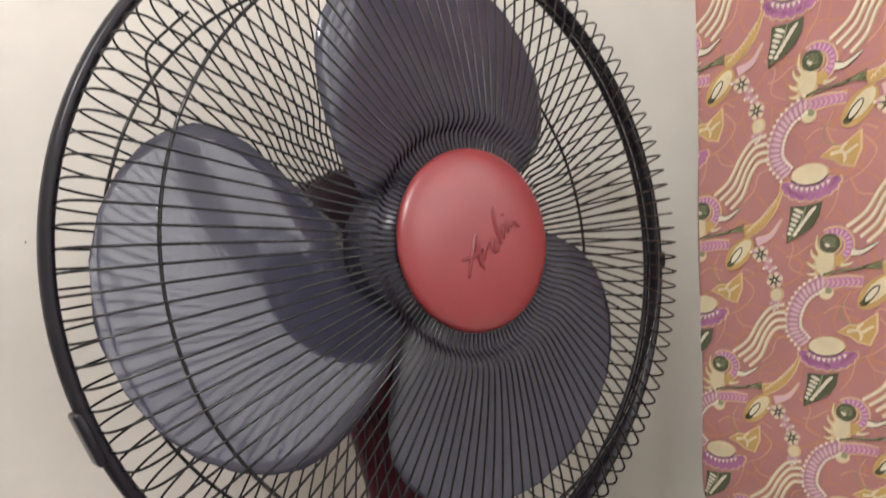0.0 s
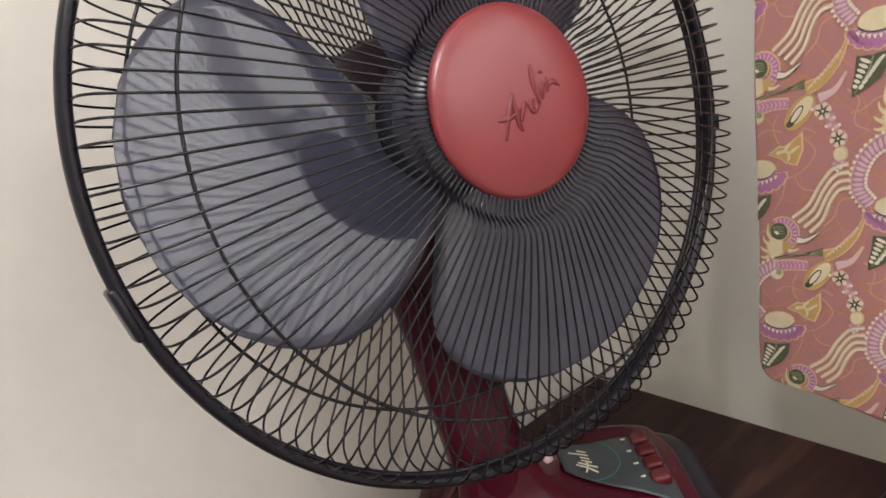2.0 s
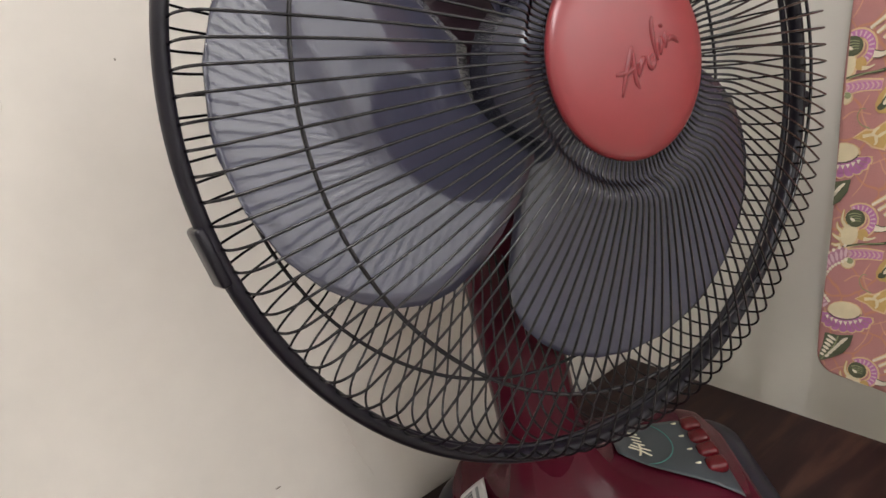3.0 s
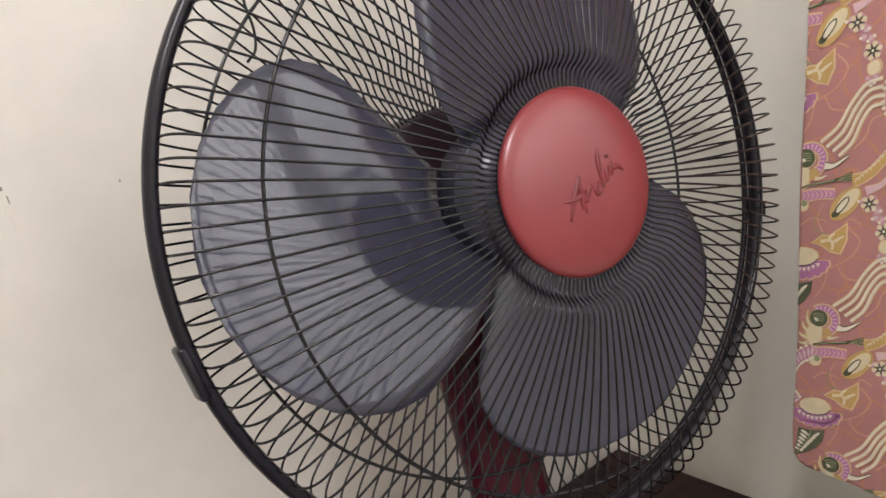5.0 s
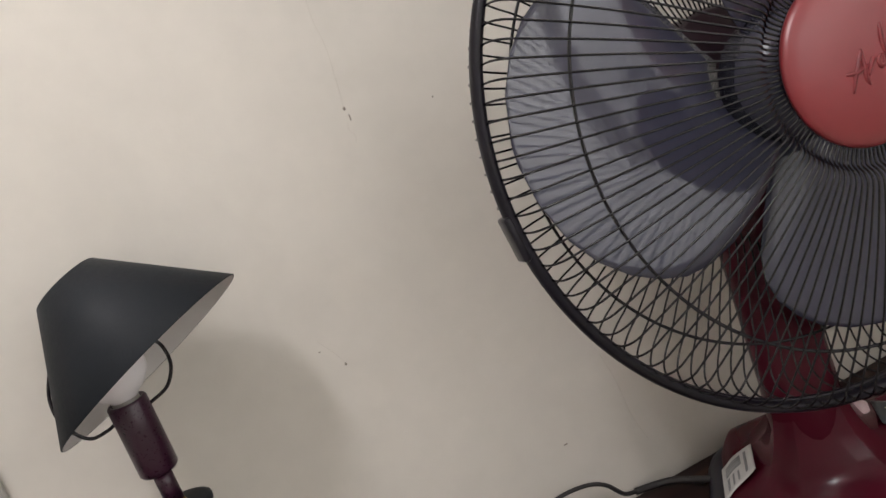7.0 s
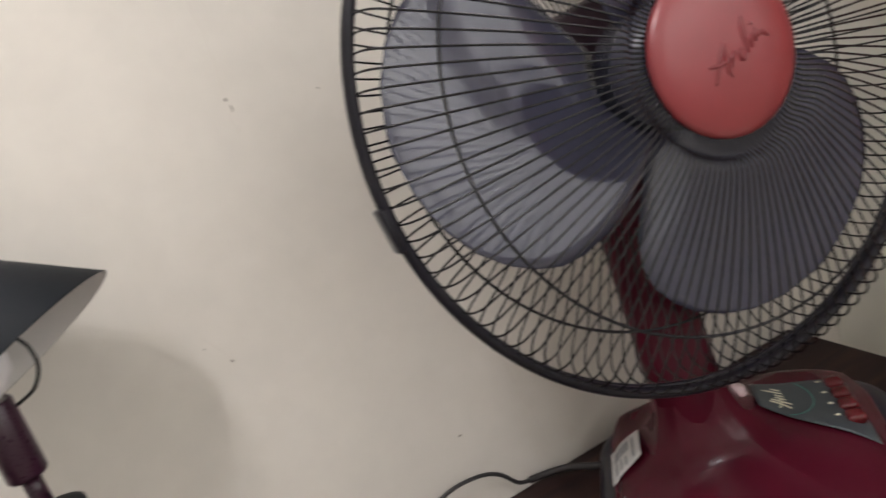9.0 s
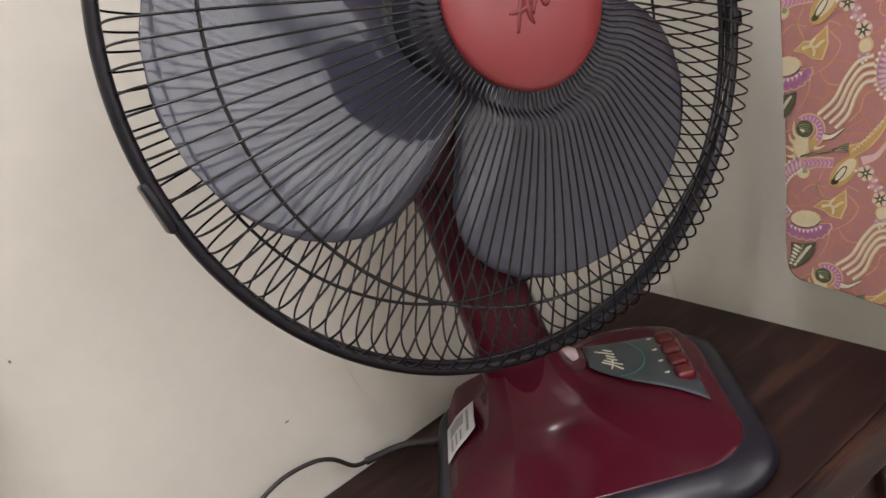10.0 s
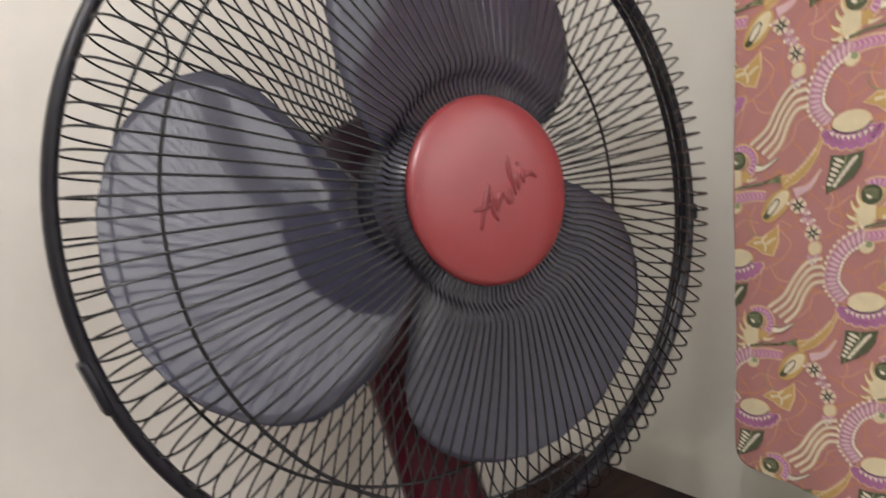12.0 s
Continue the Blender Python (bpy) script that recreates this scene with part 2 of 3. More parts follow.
# ceiling bulbs whose light fills the room
for bx, by, bz, watts in BULBS:
    bulb = thing("ceiling_bulb", pose(bx, by, bz), "lit white bulb in a white holder under the ceiling", "light bulb", "ceiling bulbs")
    part("holder", lathe([(0, 0.201), (0.05, 0.201), (0.05, 0.17), (0.022, 0.16), (0.022, 0.065), (0, 0.065)], 32), M_TRIM, bulb, "white plastic holder")
    glass = part("glass", lathe([(0, -0.035), (0.02, -0.029), (0.031, -0.012), (0.033, 0.006), (0.026, 0.03), (0.018, 0.05), (0.018, 0.064), (0, 0.064)], 32), M_BULB_ON, bulb, "lit frosted glass")
    glass.visible_shadow = False


# ---- table ----
def build_table():
    t = thing("table", pose(0, 0, 0), "dark brown varnished wooden table in the corner", "table")
    y0, y1, x1 = 0.3597, WALL_Y - 0.003, 0.609
    part("tabletop", box(-0.75, x1, y0 + 0.0122, y1, TOP - 0.028, TOP, 0.0012), M_WOOD, t, "dark varnished wooden top", smooth=False)
    part("front_edge", box(-0.75, x1, y0, y0 + 0.0118, TOP - 0.034, TOP + 0.0005, 0.003), M_WOOD, t, "worn rounded front edge", smooth=False)
    part("apron", box(-0.72, x1 - 0.02, y0 + 0.03, y0 + 0.05, TOP - 0.11, TOP - 0.029), M_WOOD, t, smooth=False)
    for x in (-0.72, x1 - 0.065):
        for y in (y0 + 0.02, y1 - 0.06):
            part("leg", box(x, x + 0.045, y, y + 0.045, 0, TOP - 0.029, 0.003), M_WOOD, t, smooth=False)
    return t


build_table()


# ---- fan ----
FAN = Matrix(((0.99934, 0.00441, -0.03604, 0.3770), (-0.03631, 0.12134, -0.99195, 0.4886), (0.00000, 0.99260, 0.12142, 1.1215), (0, 0, 0, 1)))
WIRES = 120


def spin(a):
    return Matrix.Rotation(radians(a), 4, "Z")


def disc_tube(r, h, rad, n=120, m=8, flat=1.0):
    return lathe([(r + rad * math.cos(2 * math.pi * j / m), h + flat * rad * math.sin(2 * math.pi * j / m)) for j in range(m)], n, closed=True)


def blade_mesh():
    """One broad blade round 177 degrees: its two edges by radius, twisted along its chord."""
    rr = [0.040, 0.055, 0.075, 0.10, 0.12, 0.14, 0.155, 0.167, 0.177, 0.186, 0.193, 0.198, 0.2005]
    ea = [140, 135.5, 131, 128.5, 127.5, 129, 132, 136.5, 141.5, 148, 155, 163, 172]
    eb = [242, 239, 235, 230, 226, 221.5, 217, 211.5, 206, 199.5, 192.5, 184, 176]
    n = 18
    bm = bmesh.new()
    grids = []
    for side in (0, 1):
        g = []
        for r, a, b in zip(rr, ea, eb):
            row = []
            for j in range(n + 1):
                u = j / n
                th = radians(a + (b - a) * u)
                k = (th - radians(177)) / radians(50)
                h = -0.016 + 0.020 * k * (0.6 + 0.4 * r / 0.2) - 0.004 * (k * k) * (r / 0.2) + 0.10 * (r - 0.13) - 0.7 * max(r - 0.14, 0) ** 2
                row.append(bm.verts.new((r * math.cos(th), r * math.sin(th), h - 0.0018 * side)))
            g.append(row)
        grids.append(g)
        for i in range(len(g) - 1):
            for j in range(n):
                bm.faces.new((g[i][j], g[i + 1][j], g[i + 1][j + 1], g[i][j + 1]))
    p, q = grids
    ring = [r[0] for r in p] + p[-1][1:] + [r[-1] for r in p[-2::-1]] + p[0][-2:0:-1]
    ring2 = [r[0] for r in q] + q[-1][1:] + [r[-1] for r in q[-2::-1]] + q[0][-2:0:-1]
    for i in range(len(ring)):
        j = (i + 1) % len(ring)
        bm.faces.new((ring[i], ring[j], ring2[j], ring2[i]))
    return bm


def build_fan():
    fan = thing("table_fan", FAN, "red and grey table fan with black wire guard", "fan")
    # front guard
    front = part("front_guard", disc_tube(0.222, 0.001, 0.0042, 144, 10, 1.35), M_RIM, fan, "black plastic guard rim")
    prof = [(0.047, 0.0545), (0.054, 0.0548), (0.0605, 0.0545), (0.065, 0.0555), (0.069, 0.0605), (0.0735, 0.0632), (0.080, 0.0632), (0.095, 0.0610), (0.115, 0.0575), (0.15, 0.0500), (0.179, 0.0418), (0.203, 0.0330), (0.2125, 0.0288), (0.2182, 0.0212), (0.2200, 0.012), (0.2195, 0.004)]
    path = smooth_path([(r, 0, h) for r, h in prof], 3)
    w0 = part("wire", tube(path, 0.00075, 6), M_WIRE, front)
    for i in range(1, WIRES):
        w = new("wire", w0.data)
        w.parent = front
        w.matrix_basis = spin(360 * i / WIRES)
    part("guard_ring", disc_tube(0.1788, 0.0405, 0.0011, 144, 8), M_WIRE, front)
    # rear guard
    rear = part("rear_guard", disc_tube(0.2195, -0.0065, 0.0022, 144, 8), M_RIM, fan, "black rear guard rim")
    prof = [(0.2190, -0.006), (0.2200, -0.016), (0.2180, -0.028), (0.2115, -0.0378), (0.200, -0.0420), (0.186, -0.0432), (0.16, -0.050), (0.125, -0.056), (0.105, -0.063), (0.092, -0.072), (0.075, -0.075), (0.062, -0.075)]
    path = smooth_path([(r, 0, h) for r, h in prof], 3)
    w0 = part("wire", tube(path, 0.00075, 6), M_WIRE, rear)
    for i in range(WIRES):
        if i == 0:
            w0.matrix_basis = spin(1.8)
            continue
        w = new("wire", w0.data)
        w.parent = rear
        w.matrix_basis = spin(1.8 + 360 * i / WIRES)
    part("guard_ring", disc_tube(0.186, -0.0415, 0.0011, 144, 8), M_WIRE, rear)
    hook = [(-0.080, 0.1805, -0.0415), (-0.092, 0.1745, -0.043), (-0.110, 0.164, -0.0445), (-0.1145, 0.154, -0.045), (-0.114, 0.138, -0.0455), (-0.117, 0.126, -0.046), (-0.124, 0.1205, -0.046)]
    part("bent_wire", tube(smooth_path(hook, 5), 0.0009, 6), M_WIRE, rear, "bent loose wire")
    part("hub_plate", lathe([(0, -0.07), (0.06, -0.071), (0.064, -0.076), (0.06, -0.08), (0, -0.08)], 64), M_MOTOR, rear)
    # clips on the rim
    for th, ln in ((186.5, 0.030), (-21, 0.012)):
        c = part("rim_clip", box(-0.0028, 0.0028, -ln / 2, ln / 2, -0.008, 0.007, 0.0018), M_RIM, fan, "black plastic clip")
        c.matrix_basis = spin(th) @ Matrix.Translation((0.2248, 0, 0))
    # badge
    prof = [(0, 0.0675), (0.02, 0.0671), (0.036, 0.0656), (0.046, 0.0632), (0.0515, 0.0608), (0.0538, 0.0588), (0.0543, 0.0572), (0.0540, 0.0555), (0.050, 0.052), (0, 0.052)]
    badge = part("badge", lathe(prof, 96), M_BADGE, fan, "round red badge with an embossed mark")
    strokes = [[(-0.0195, -0.0175), (-0.0150, -0.0085), (-0.0095, 0.0000), (-0.0065, 0.0050)], [(-0.0065, 0.0050), (-0.0075, -0.0040), (-0.0085, -0.0120), (-0.0070, -0.0165)], [(-0.0210, -0.0060), (-0.0130, -0.0068), (-0.0045, -0.0050)],
               [(-0.0060, -0.0110), (-0.0030, -0.0060), (-0.0005, -0.0030), (0.0012, -0.0040)], [(0.0060, -0.0020), (0.0030, -0.0045), (0.0035, -0.0085), (0.0065, -0.0075), (0.0075, -0.0025)], [(0.0095, -0.0065), (0.0092, 0.0040), (0.0105, 0.0120), (0.0120, 0.0155)],
               [(0.0125, -0.0045), (0.0138, 0.0005), (0.0152, 0.0045)], [(0.0165, 0.0085), (0.0172, 0.0105)], [(0.0172, -0.0020), (0.0180, 0.0020), (0.0190, 0.0060)], [(0.0195, 0.0010), (0.0235, 0.0020), (0.0275, -0.0015)]]
    for s in strokes:
        pts = smooth_path([(x, y, 0.0672 - 0.0016 * ((x * x + y * y) / 0.0013)) for x, y in s], 4)
        part("embossed_stroke", tube(pts, [0.0009 + 0.0009 * math.sin(math.pi * i / (len(pts) - 1)) for i in range(len(pts))], 8, flat=0.8), M_MARK, badge)
    part("badge_back", lathe([(0, 0.0519), (0.0500, 0.0519), (0.0510, 0.0500), (0.046, 0.042), (0, 0.042)], 64), M_HUB, badge, "dark grey backing ring")
    # blades
    hub = part("blade_hub", lathe([(0, 0.024), (0.03, 0.023), (0.04, 0.018), (0.044, 0.008), (0.045, -0.022), (0, -0.022)], 64), M_HUB, fan, "dark grey plastic hub")
    b0 = part("blade", blade_mesh(), M_BLADE, fan, "glossy blue-grey plastic blade")
    for a in (120, 240):
        b = new("blade", b0.data)
        b.parent = fan
        b["label"] = "glossy blue-grey plastic blade"
        b.matrix_basis = spin(a)
    # motor housing
    part("motor_housing", lathe([(0, -0.0805), (0.056, -0.0805), (0.062, -0.088), (0.063, -0.12), (0.058, -0.15), (0.045, -0.172), (0.02, -0.18), (0, -0.181)], 64), M_MOTOR, fan, "dark maroon motor housing")
    return fan


fan = build_fan()
INV = FAN.inverted()
# base frame: x towards the base's front, y across
BASE = Matrix.Translation((0.395, 0.540, TOP)) @ Matrix.Rotation(math.atan2(-0.57, 0.82), 4, "Z")


def round_rect(hx, hy, rad, n=10):
    out = []
    for cx, cy, a0 in ((hx - rad, hy - rad, 0), (-hx + rad, hy - rad, 90), (-hx + rad, -hy + rad, 180), (hx - rad, -hy + rad, 270)):
        for i in range(n + 1):
            a = radians(a0 + 90 * i / n)
            out.append((cx + rad * math.cos(a), cy + rad * math.sin(a)))
    return out


def loft(levels, cap=True):
    """Closed loops of equal length joined in turn."""
    bm = bmesh.new()
    loops = [[bm.verts.new(p) for p in lv] for lv in levels]
    for a, b in zip(loops, loops[1:]):
        n = len(a)
        for i in range(n):
            bm.faces.new((a[i], a[(i + 1) % n], b[(i + 1) % n], b[i]))
    if cap:
        bm.faces.new(loops[0])
        bm.faces.new(loops[-1])
    return bm


DOME = [(-0.119, 0.022), (-0.114, 0.032), (-0.10, 0.042), (-0.08, 0.048), (-0.06, 0.056), (-0.04, 0.063), (-0.02, 0.067), (0.0, 0.068), (0.02, 0.064), (0.04, 0.057), (0.075, 0.048), (0.09, 0.041), (0.105, 0.031), (0.115, 0.020)]


def ridge(x):
    """The base's long profile, by straight pieces."""
    x = min(max(x, DOME[0][0]), DOME[-1][0])
    for (xa, za), (xb, zb) in zip(DOME, DOME[1:]):
        if x <= xb:
            return za + (zb - za) * (x - xa) / (xb - xa)
    return DOME[-1][1]


def dome_z(x, y):
    """Height of the red base top above the table: a rounded ridge with sloping sides, and a soft fillet up to the neck."""
    z = sum(ridge(x + o) for o in (-0.009, -0.006, -0.003, 0, 0.003, 0.006, 0.009)) / 7
    if y < -0.003:
        w = min((-0.003 - y) / 0.0950, 1)
        z = 0.022 + (max(z, 0.022) - 0.022) * (1 - w ** 1.6)
    else:
        side = 0.018 + (0.0980 - min(y, 0.0980)) * 1.9
        h = max(0.014 - abs(z - side), 0) / 0.014
        z = max(min(z, side) - h * h * 0.0035, 0.0175)
    t = math.hypot(x + 0.035, y + 0.003)
    return z + 0.058 * math.exp(-max(t - 0.029, 0) / 0.0105)


def on_dome(poly, lift, n=10):
    """A patch with four corners (x, y) laid on the base top."""
    bm = bmesh.new()
    a, b, c, d = [Vector(p) for p in poly]
    g = [[None] * (n + 1) for _ in range(n + 1)]
    for i in range(n + 1):
        for j in range(n + 1):
            p = a.lerp(b, i / n).lerp(d.lerp(c, i / n), j / n)
            g[i][j] = bm.verts.new((p.x, p.y, dome_z(p.x, p.y) + lift))
    for i in range(n):
        for j in range(n):
            bm.faces.new((g[i][j], g[i + 1][j], g[i + 1][j + 1], g[i][j + 1]))
    ext = bmesh.ops.extrude_face_region(bm, geom=list(bm.faces))
    for v in [q for q in ext["geom"] if isinstance(q, bmesh.types.BMVert)]:
        v.co.z -= lift * 0.9
    return bm


def base_part(name, bm, material, label="", parent=None, smooth=True):
    """A part in the base's frame; parent: another part of the base."""
    p = part(name, bm, material, parent or fan, label, smooth)
    if parent is None:
        p.matrix_basis = INV @ BASE
    return p


def build_base():
    base_part("base_skirt", loft([[(x, y, 0.0) for x, y in round_rect(0.130, 0.113, 0.05)], [(x, y, 0.006) for x, y in round_rect(0.133, 0.116, 0.05)],
                                  [(x, y, 0.013) for x, y in round_rect(0.130, 0.112, 0.05)], [(x, y, 0.0215) for x, y in round_rect(0.120, 0.102, 0.046)],
                                  [(x, y, 0.0225) for x, y in round_rect(0.115, 0.096, 0.044)]]), M_SKIRT, "dark grey plastic base skirt")
    levels = []
    for k in range(61):
        w = (1 - k / 60) ** 1.25
        ring = []
        for px, py in round_rect(0.1165, 0.0980, 0.045, 14):
            a = math.atan2(py + 0.003, px + 0.035)
            cx, cy = -0.035 + 0.025 * math.cos(a), -0.003 + 0.025 * math.sin(a)
            x, y = cx + (px - cx) * w, cy + (py - cy) * w
            ring.append((x, y, dome_z(x, y) if k else 0.018))
        levels.append(ring)
    base_part("base_top", loft(levels), M_RED, "glossy dark red plastic base")
    lv = []
    for z, cx, cy, hx, hy, rd in ((0.060, -0.035, -0.003, 0.0305, 0.0305, 0.99), (0.086, -0.035, -0.003, 0.0305, 0.0305, 0.98), (0.105, -0.035, -0.003, 0.0302, 0.0302, 0.92), (0.118, -0.035, -0.003, 0.0300, 0.0300, 0.85), (0.13, -0.035, -0.003, 0.0295, 0.0295, 0.75), (0.145, -0.0355, -0.003, 0.029, 0.029, 0.62), (0.18, -0.036, -0.003, 0.029, 0.029, 0.55),
                                  (0.24, -0.038, -0.003, 0.028, 0.028, 0.55), (0.285, -0.042, -0.003, 0.026, 0.026, 0.55), (0.325, -0.046, -0.003, 0.02, 0.02, 0.55)):
        lv.append([(cx + x, cy + y, z) for x, y in round_rect(hx, hy, min(hx, hy) * rd * 0.999, 8)])
    base_part("neck", loft(lv), M_RED, "dark red plastic neck")
    # control panel with its keys
    panel = base_part("control_panel", on_dome([(0.0185, 0.0005), (0.1000, -0.0325), (0.0985, 0.0620), (0.0172, 0.0415)], 0.0008, 18), M_PANEL, "slate grey control panel film")
    for i in range(4):
        y = 0.0513 - 0.0181 * i
        x = 0.0869 + 0.0009 * i
        z = dome_z(x, y)
        k = base_part("speed_key", box(x - 0.0080, x + 0.0080, y - 0.0076, y + 0.0076, z - 0.003, z + 0.0075, 0.0040, 4), M_BUTTON, "red plastic push key", parent=panel)
        xm = x - 0.0130
        base_part("key_mark", box(xm - 0.0022, xm + 0.0018, y - 0.0008, y + 0.0008, dome_z(xm, y) + 0.0008, dome_z(xm, y) + 0.0016), M_INK_W, parent=panel)
    arc = [(0.036 + 0.028 * math.cos(a), 0.024 + 0.031 * math.sin(a)) for a in [radians(-82 + 135 * i / 20) for i in range(21)]]
    base_part("printed_arc", tube([(x, y, dome_z(x, y) + 0.0012) for x, y in arc], 0.0006, 4, flat=0.4), M_GREEN, parent=panel)
    for st in ([(0.044, 0.004), (0.037, 0.010), (0.029, 0.013)], [(0.045, 0.011), (0.038, 0.014), (0.031, 0.017)], [(0.035, 0.003), (0.0375, 0.012), (0.038, 0.020)], [(0.042, 0.018), (0.038, 0.0195), (0.034, 0.021)], [(0.041, 0.023), (0.038, 0.024), (0.034, 0.0255)], [(0.041, 0.028), (0.034, 0.030), (0.026, 0.031)], [(0.040, 0.033), (0.037, 0.034), (0.033, 0.035)]):
        base_part("printed_stroke", tube(smooth_path([(x, y, dome_z(x, y) + 0.0013) for x, y in st], 4), 0.0009, 4, flat=0.3), M_INK_W, parent=panel)
    # round seal beside the panel
    seal = [(0.0098 * math.cos(a) * 0.77 + 0.0062 * math.sin(a) * 0.64, -0.0098 * math.cos(a) * 0.64 + 0.0062 * math.sin(a) * 0.77) for a in [2 * math.pi * i / 24 for i in range(24)]]
    bm = bmesh.new()
    lo = [bm.verts.new((0.0040 + x, 0.0100 + y, dome_z(0.0040, 0.0100) - 0.006)) for x, y in seal]
    hi = [bm.verts.new((0.0040 + x * 0.94, 0.0100 + y * 0.94, dome_z(0.0040, 0.0100) + 0.003 - 0.35 * x - 0.15 * y)) for x, y in seal]
    for i in range(24):
        bm.faces.new((lo[i], lo[(i + 1) % 24], hi[(i + 1) % 24], hi[i]))
    bm.faces.new(hi)
    base_part("seal", bm, M_OVAL, "oval silver pink seal")
    # sticker with bars of print
    st = base_part("sticker", on_dome([(-0.1160, -0.0150), (-0.0848, -0.0106), (-0.0862, 0.0358), (-0.1165, 0.0330)], 0.0008), M_STICKER, "worn white paper sticker with grey print")
    for i, (u0, u1, v0, v1) in enumerate(((0.12, 0.62, 0.55, 0.60), (0.12, 0.62, 0.64, 0.68), (0.12, 0.62, 0.72, 0.78), (0.12, 0.62, 0.82, 0.86), (0.72, 0.80, 0.15, 0.85), (0.15, 0.22, 0.12, 0.46), (0.32, 0.38, 0.12, 0.44), (0.48, 0.54, 0.12, 0.40))):
        a, b, c, d = Vector((-0.1160, -0.0150)), Vector((-0.0848, -0.0106)), Vector((-0.0862, 0.0358)), Vector((-0.1165, 0.0330))
        q = lambda u, v: tuple(a.lerp(b, u).lerp(d.lerp(c, u), v))
        base_part("print_bar", on_dome([q(u0, v0), q(u1, v0), q(u1, v1), q(u0, v1)], 0.0013, 4), M_INK_D, parent=st)
    # cord, from the back of the base to the wall and up in a loop
    pts = [(0.312, 0.660, 0.758), (0.292, 0.688, 0.756), (0.275, 0.692, 0.757), (0.258, 0.692, 0.762), (0.244, 0.690, 0.768), (0.230, 0.690, 0.785), (0.215, 0.690, 0.794), (0.194, 0.690, 0.798), (0.175, 0.690, 0.797), (0.150, 0.690, 0.789), (0.12, 0.69, 0.772), (0.085, 0.69, 0.758), (0.04, 0.69, 0.7535), (-0.1, 0.692, 0.7535), (-0.3, 0.69, 0.7535)]
    cord = part("power_cord", tube(smooth_path(pts, 8), 0.0021, 8), M_CABLE, fan, "black rubber power cord")
    cord.matrix_basis = INV
    pl = part("cord_sleeve", tube(smooth_path([(0.322, 0.650, 0.760), (0.308, 0.668, 0.759), (0.292, 0.686, 0.758), (0.272, 0.692, 0.7595), (0.257, 0.6925, 0.762)], 6), 0.0036, 10), M_CABLE, fan, "thick black cord sleeve")
    pl.matrix_basis = INV


build_base()


# ---- bedside lamp ----
def build_lamp():
    X, Y = -0.1035, 0.620
    lamp = thing("table_lamp", pose(X, Y, TOP), "plum lacquered table lamp with a tilted black shade", "lamp")
    part("foot", lathe([(0, 0), (0.055, 0), (0.057, 0.006), (0.05, 0.014), (0.02, 0.02), (0.007, 0.03), (0, 0.03)], 48), M_PLUM, lamp, "round plum lacquered foot")
    part("post", tube([(0, 0, 0.02), (0, 0, 0.15), (0, 0, 0.228)], 0.0065, 20), M_PLUM, lamp, "slim plum lacquered post")
    part("drip_disc", lathe([(0, 0.2285), (0.021, 0.229), (0.0245, 0.231), (0.0245, 0.2335), (0.021, 0.2345), (0, 0.2345)], 48), M_SHADE, lamp, "flat black disc")
    part("brass_nut", lathe([(0, 0.2346), (0.0075, 0.2346), (0.0075, 0.2385), (0.006, 0.240), (0, 0.240)], 6), M_BRASS, lamp, "worn brass nut")
    part("upper_post", tube([(0, 0, 0.240), (0, 0, 0.266)], 0.0068, 20), M_PLUM, lamp)
    part("socket", lathe([(0, 0.265), (0.0125, 0.265), (0.0138, 0.267), (0.0138, 0.319), (0.0128, 0.3205), (0.0105, 0.3205), (0.0105, 0.312), (0, 0.312)], 40), M_PLUM, lamp, "plum lacquered bulb socket")
    bulb = part("light_bulb", lathe([(0, 0.367), (0.011, 0.365), (0.020, 0.358), (0.0235, 0.347), (0.0225, 0.338), (0.017, 0.329), (0.0105, 0.324), (0.0098, 0.3225), (0, 0.3225)], 40), M_BULB, lamp, "unlit frosted white bulb")
    part("screw_base", lathe([(0, 0.3121), (0.0095, 0.3121), (0.0095, 0.3225), (0, 0.3225)], 32), M_STEEL, bulb, "dull steel screw base")
    # shade: a cone open at both ends, leaning
    axis = Vector((-0.41, 0.26, 0.90)).normalized()
    rot = axis.to_track_quat("Z", "Y").to_matrix().to_4x4()
    low = Vector((-0.077 - X, 0.0, 1.0885 - TOP))
    m = Matrix.Translation(low) @ rot
    h, r0, r1 = 0.077, 0.0790, 0.0245
    sh = part("shade", lathe([(r0, 0), (r0 + 0.0006, 0.0006), (r1 + 0.0006, h), (r1, h + 0.0004), (r1 - 0.0002, h)], 72), M_SHADE, lamp, "black card cone shade, tilted")
    sh.matrix_basis = m
    part("lining", lathe([(r0 - 0.0004, 0.0002), (r1 - 0.0006, h - 0.0004)], 72), M_SHADE_IN, sh, "white paper lining")
    part("seam", tube([(r0 * math.cos(2.2) * 1.006, r0 * math.sin(2.2) * 1.006, 0.001), (r1 * math.cos(2.2) * 1.02, r1 * math.sin(2.2) * 1.02, h - 0.001)], 0.0008, 5, flat=0.5), M_SHADE, sh)
    part("top_cap", lathe([(0, h - 0.0035), (r1 - 0.001, h - 0.0035), (r1 - 0.001, h - 0.0045), (0, h - 0.0045)], 48), M_SHADE, sh)
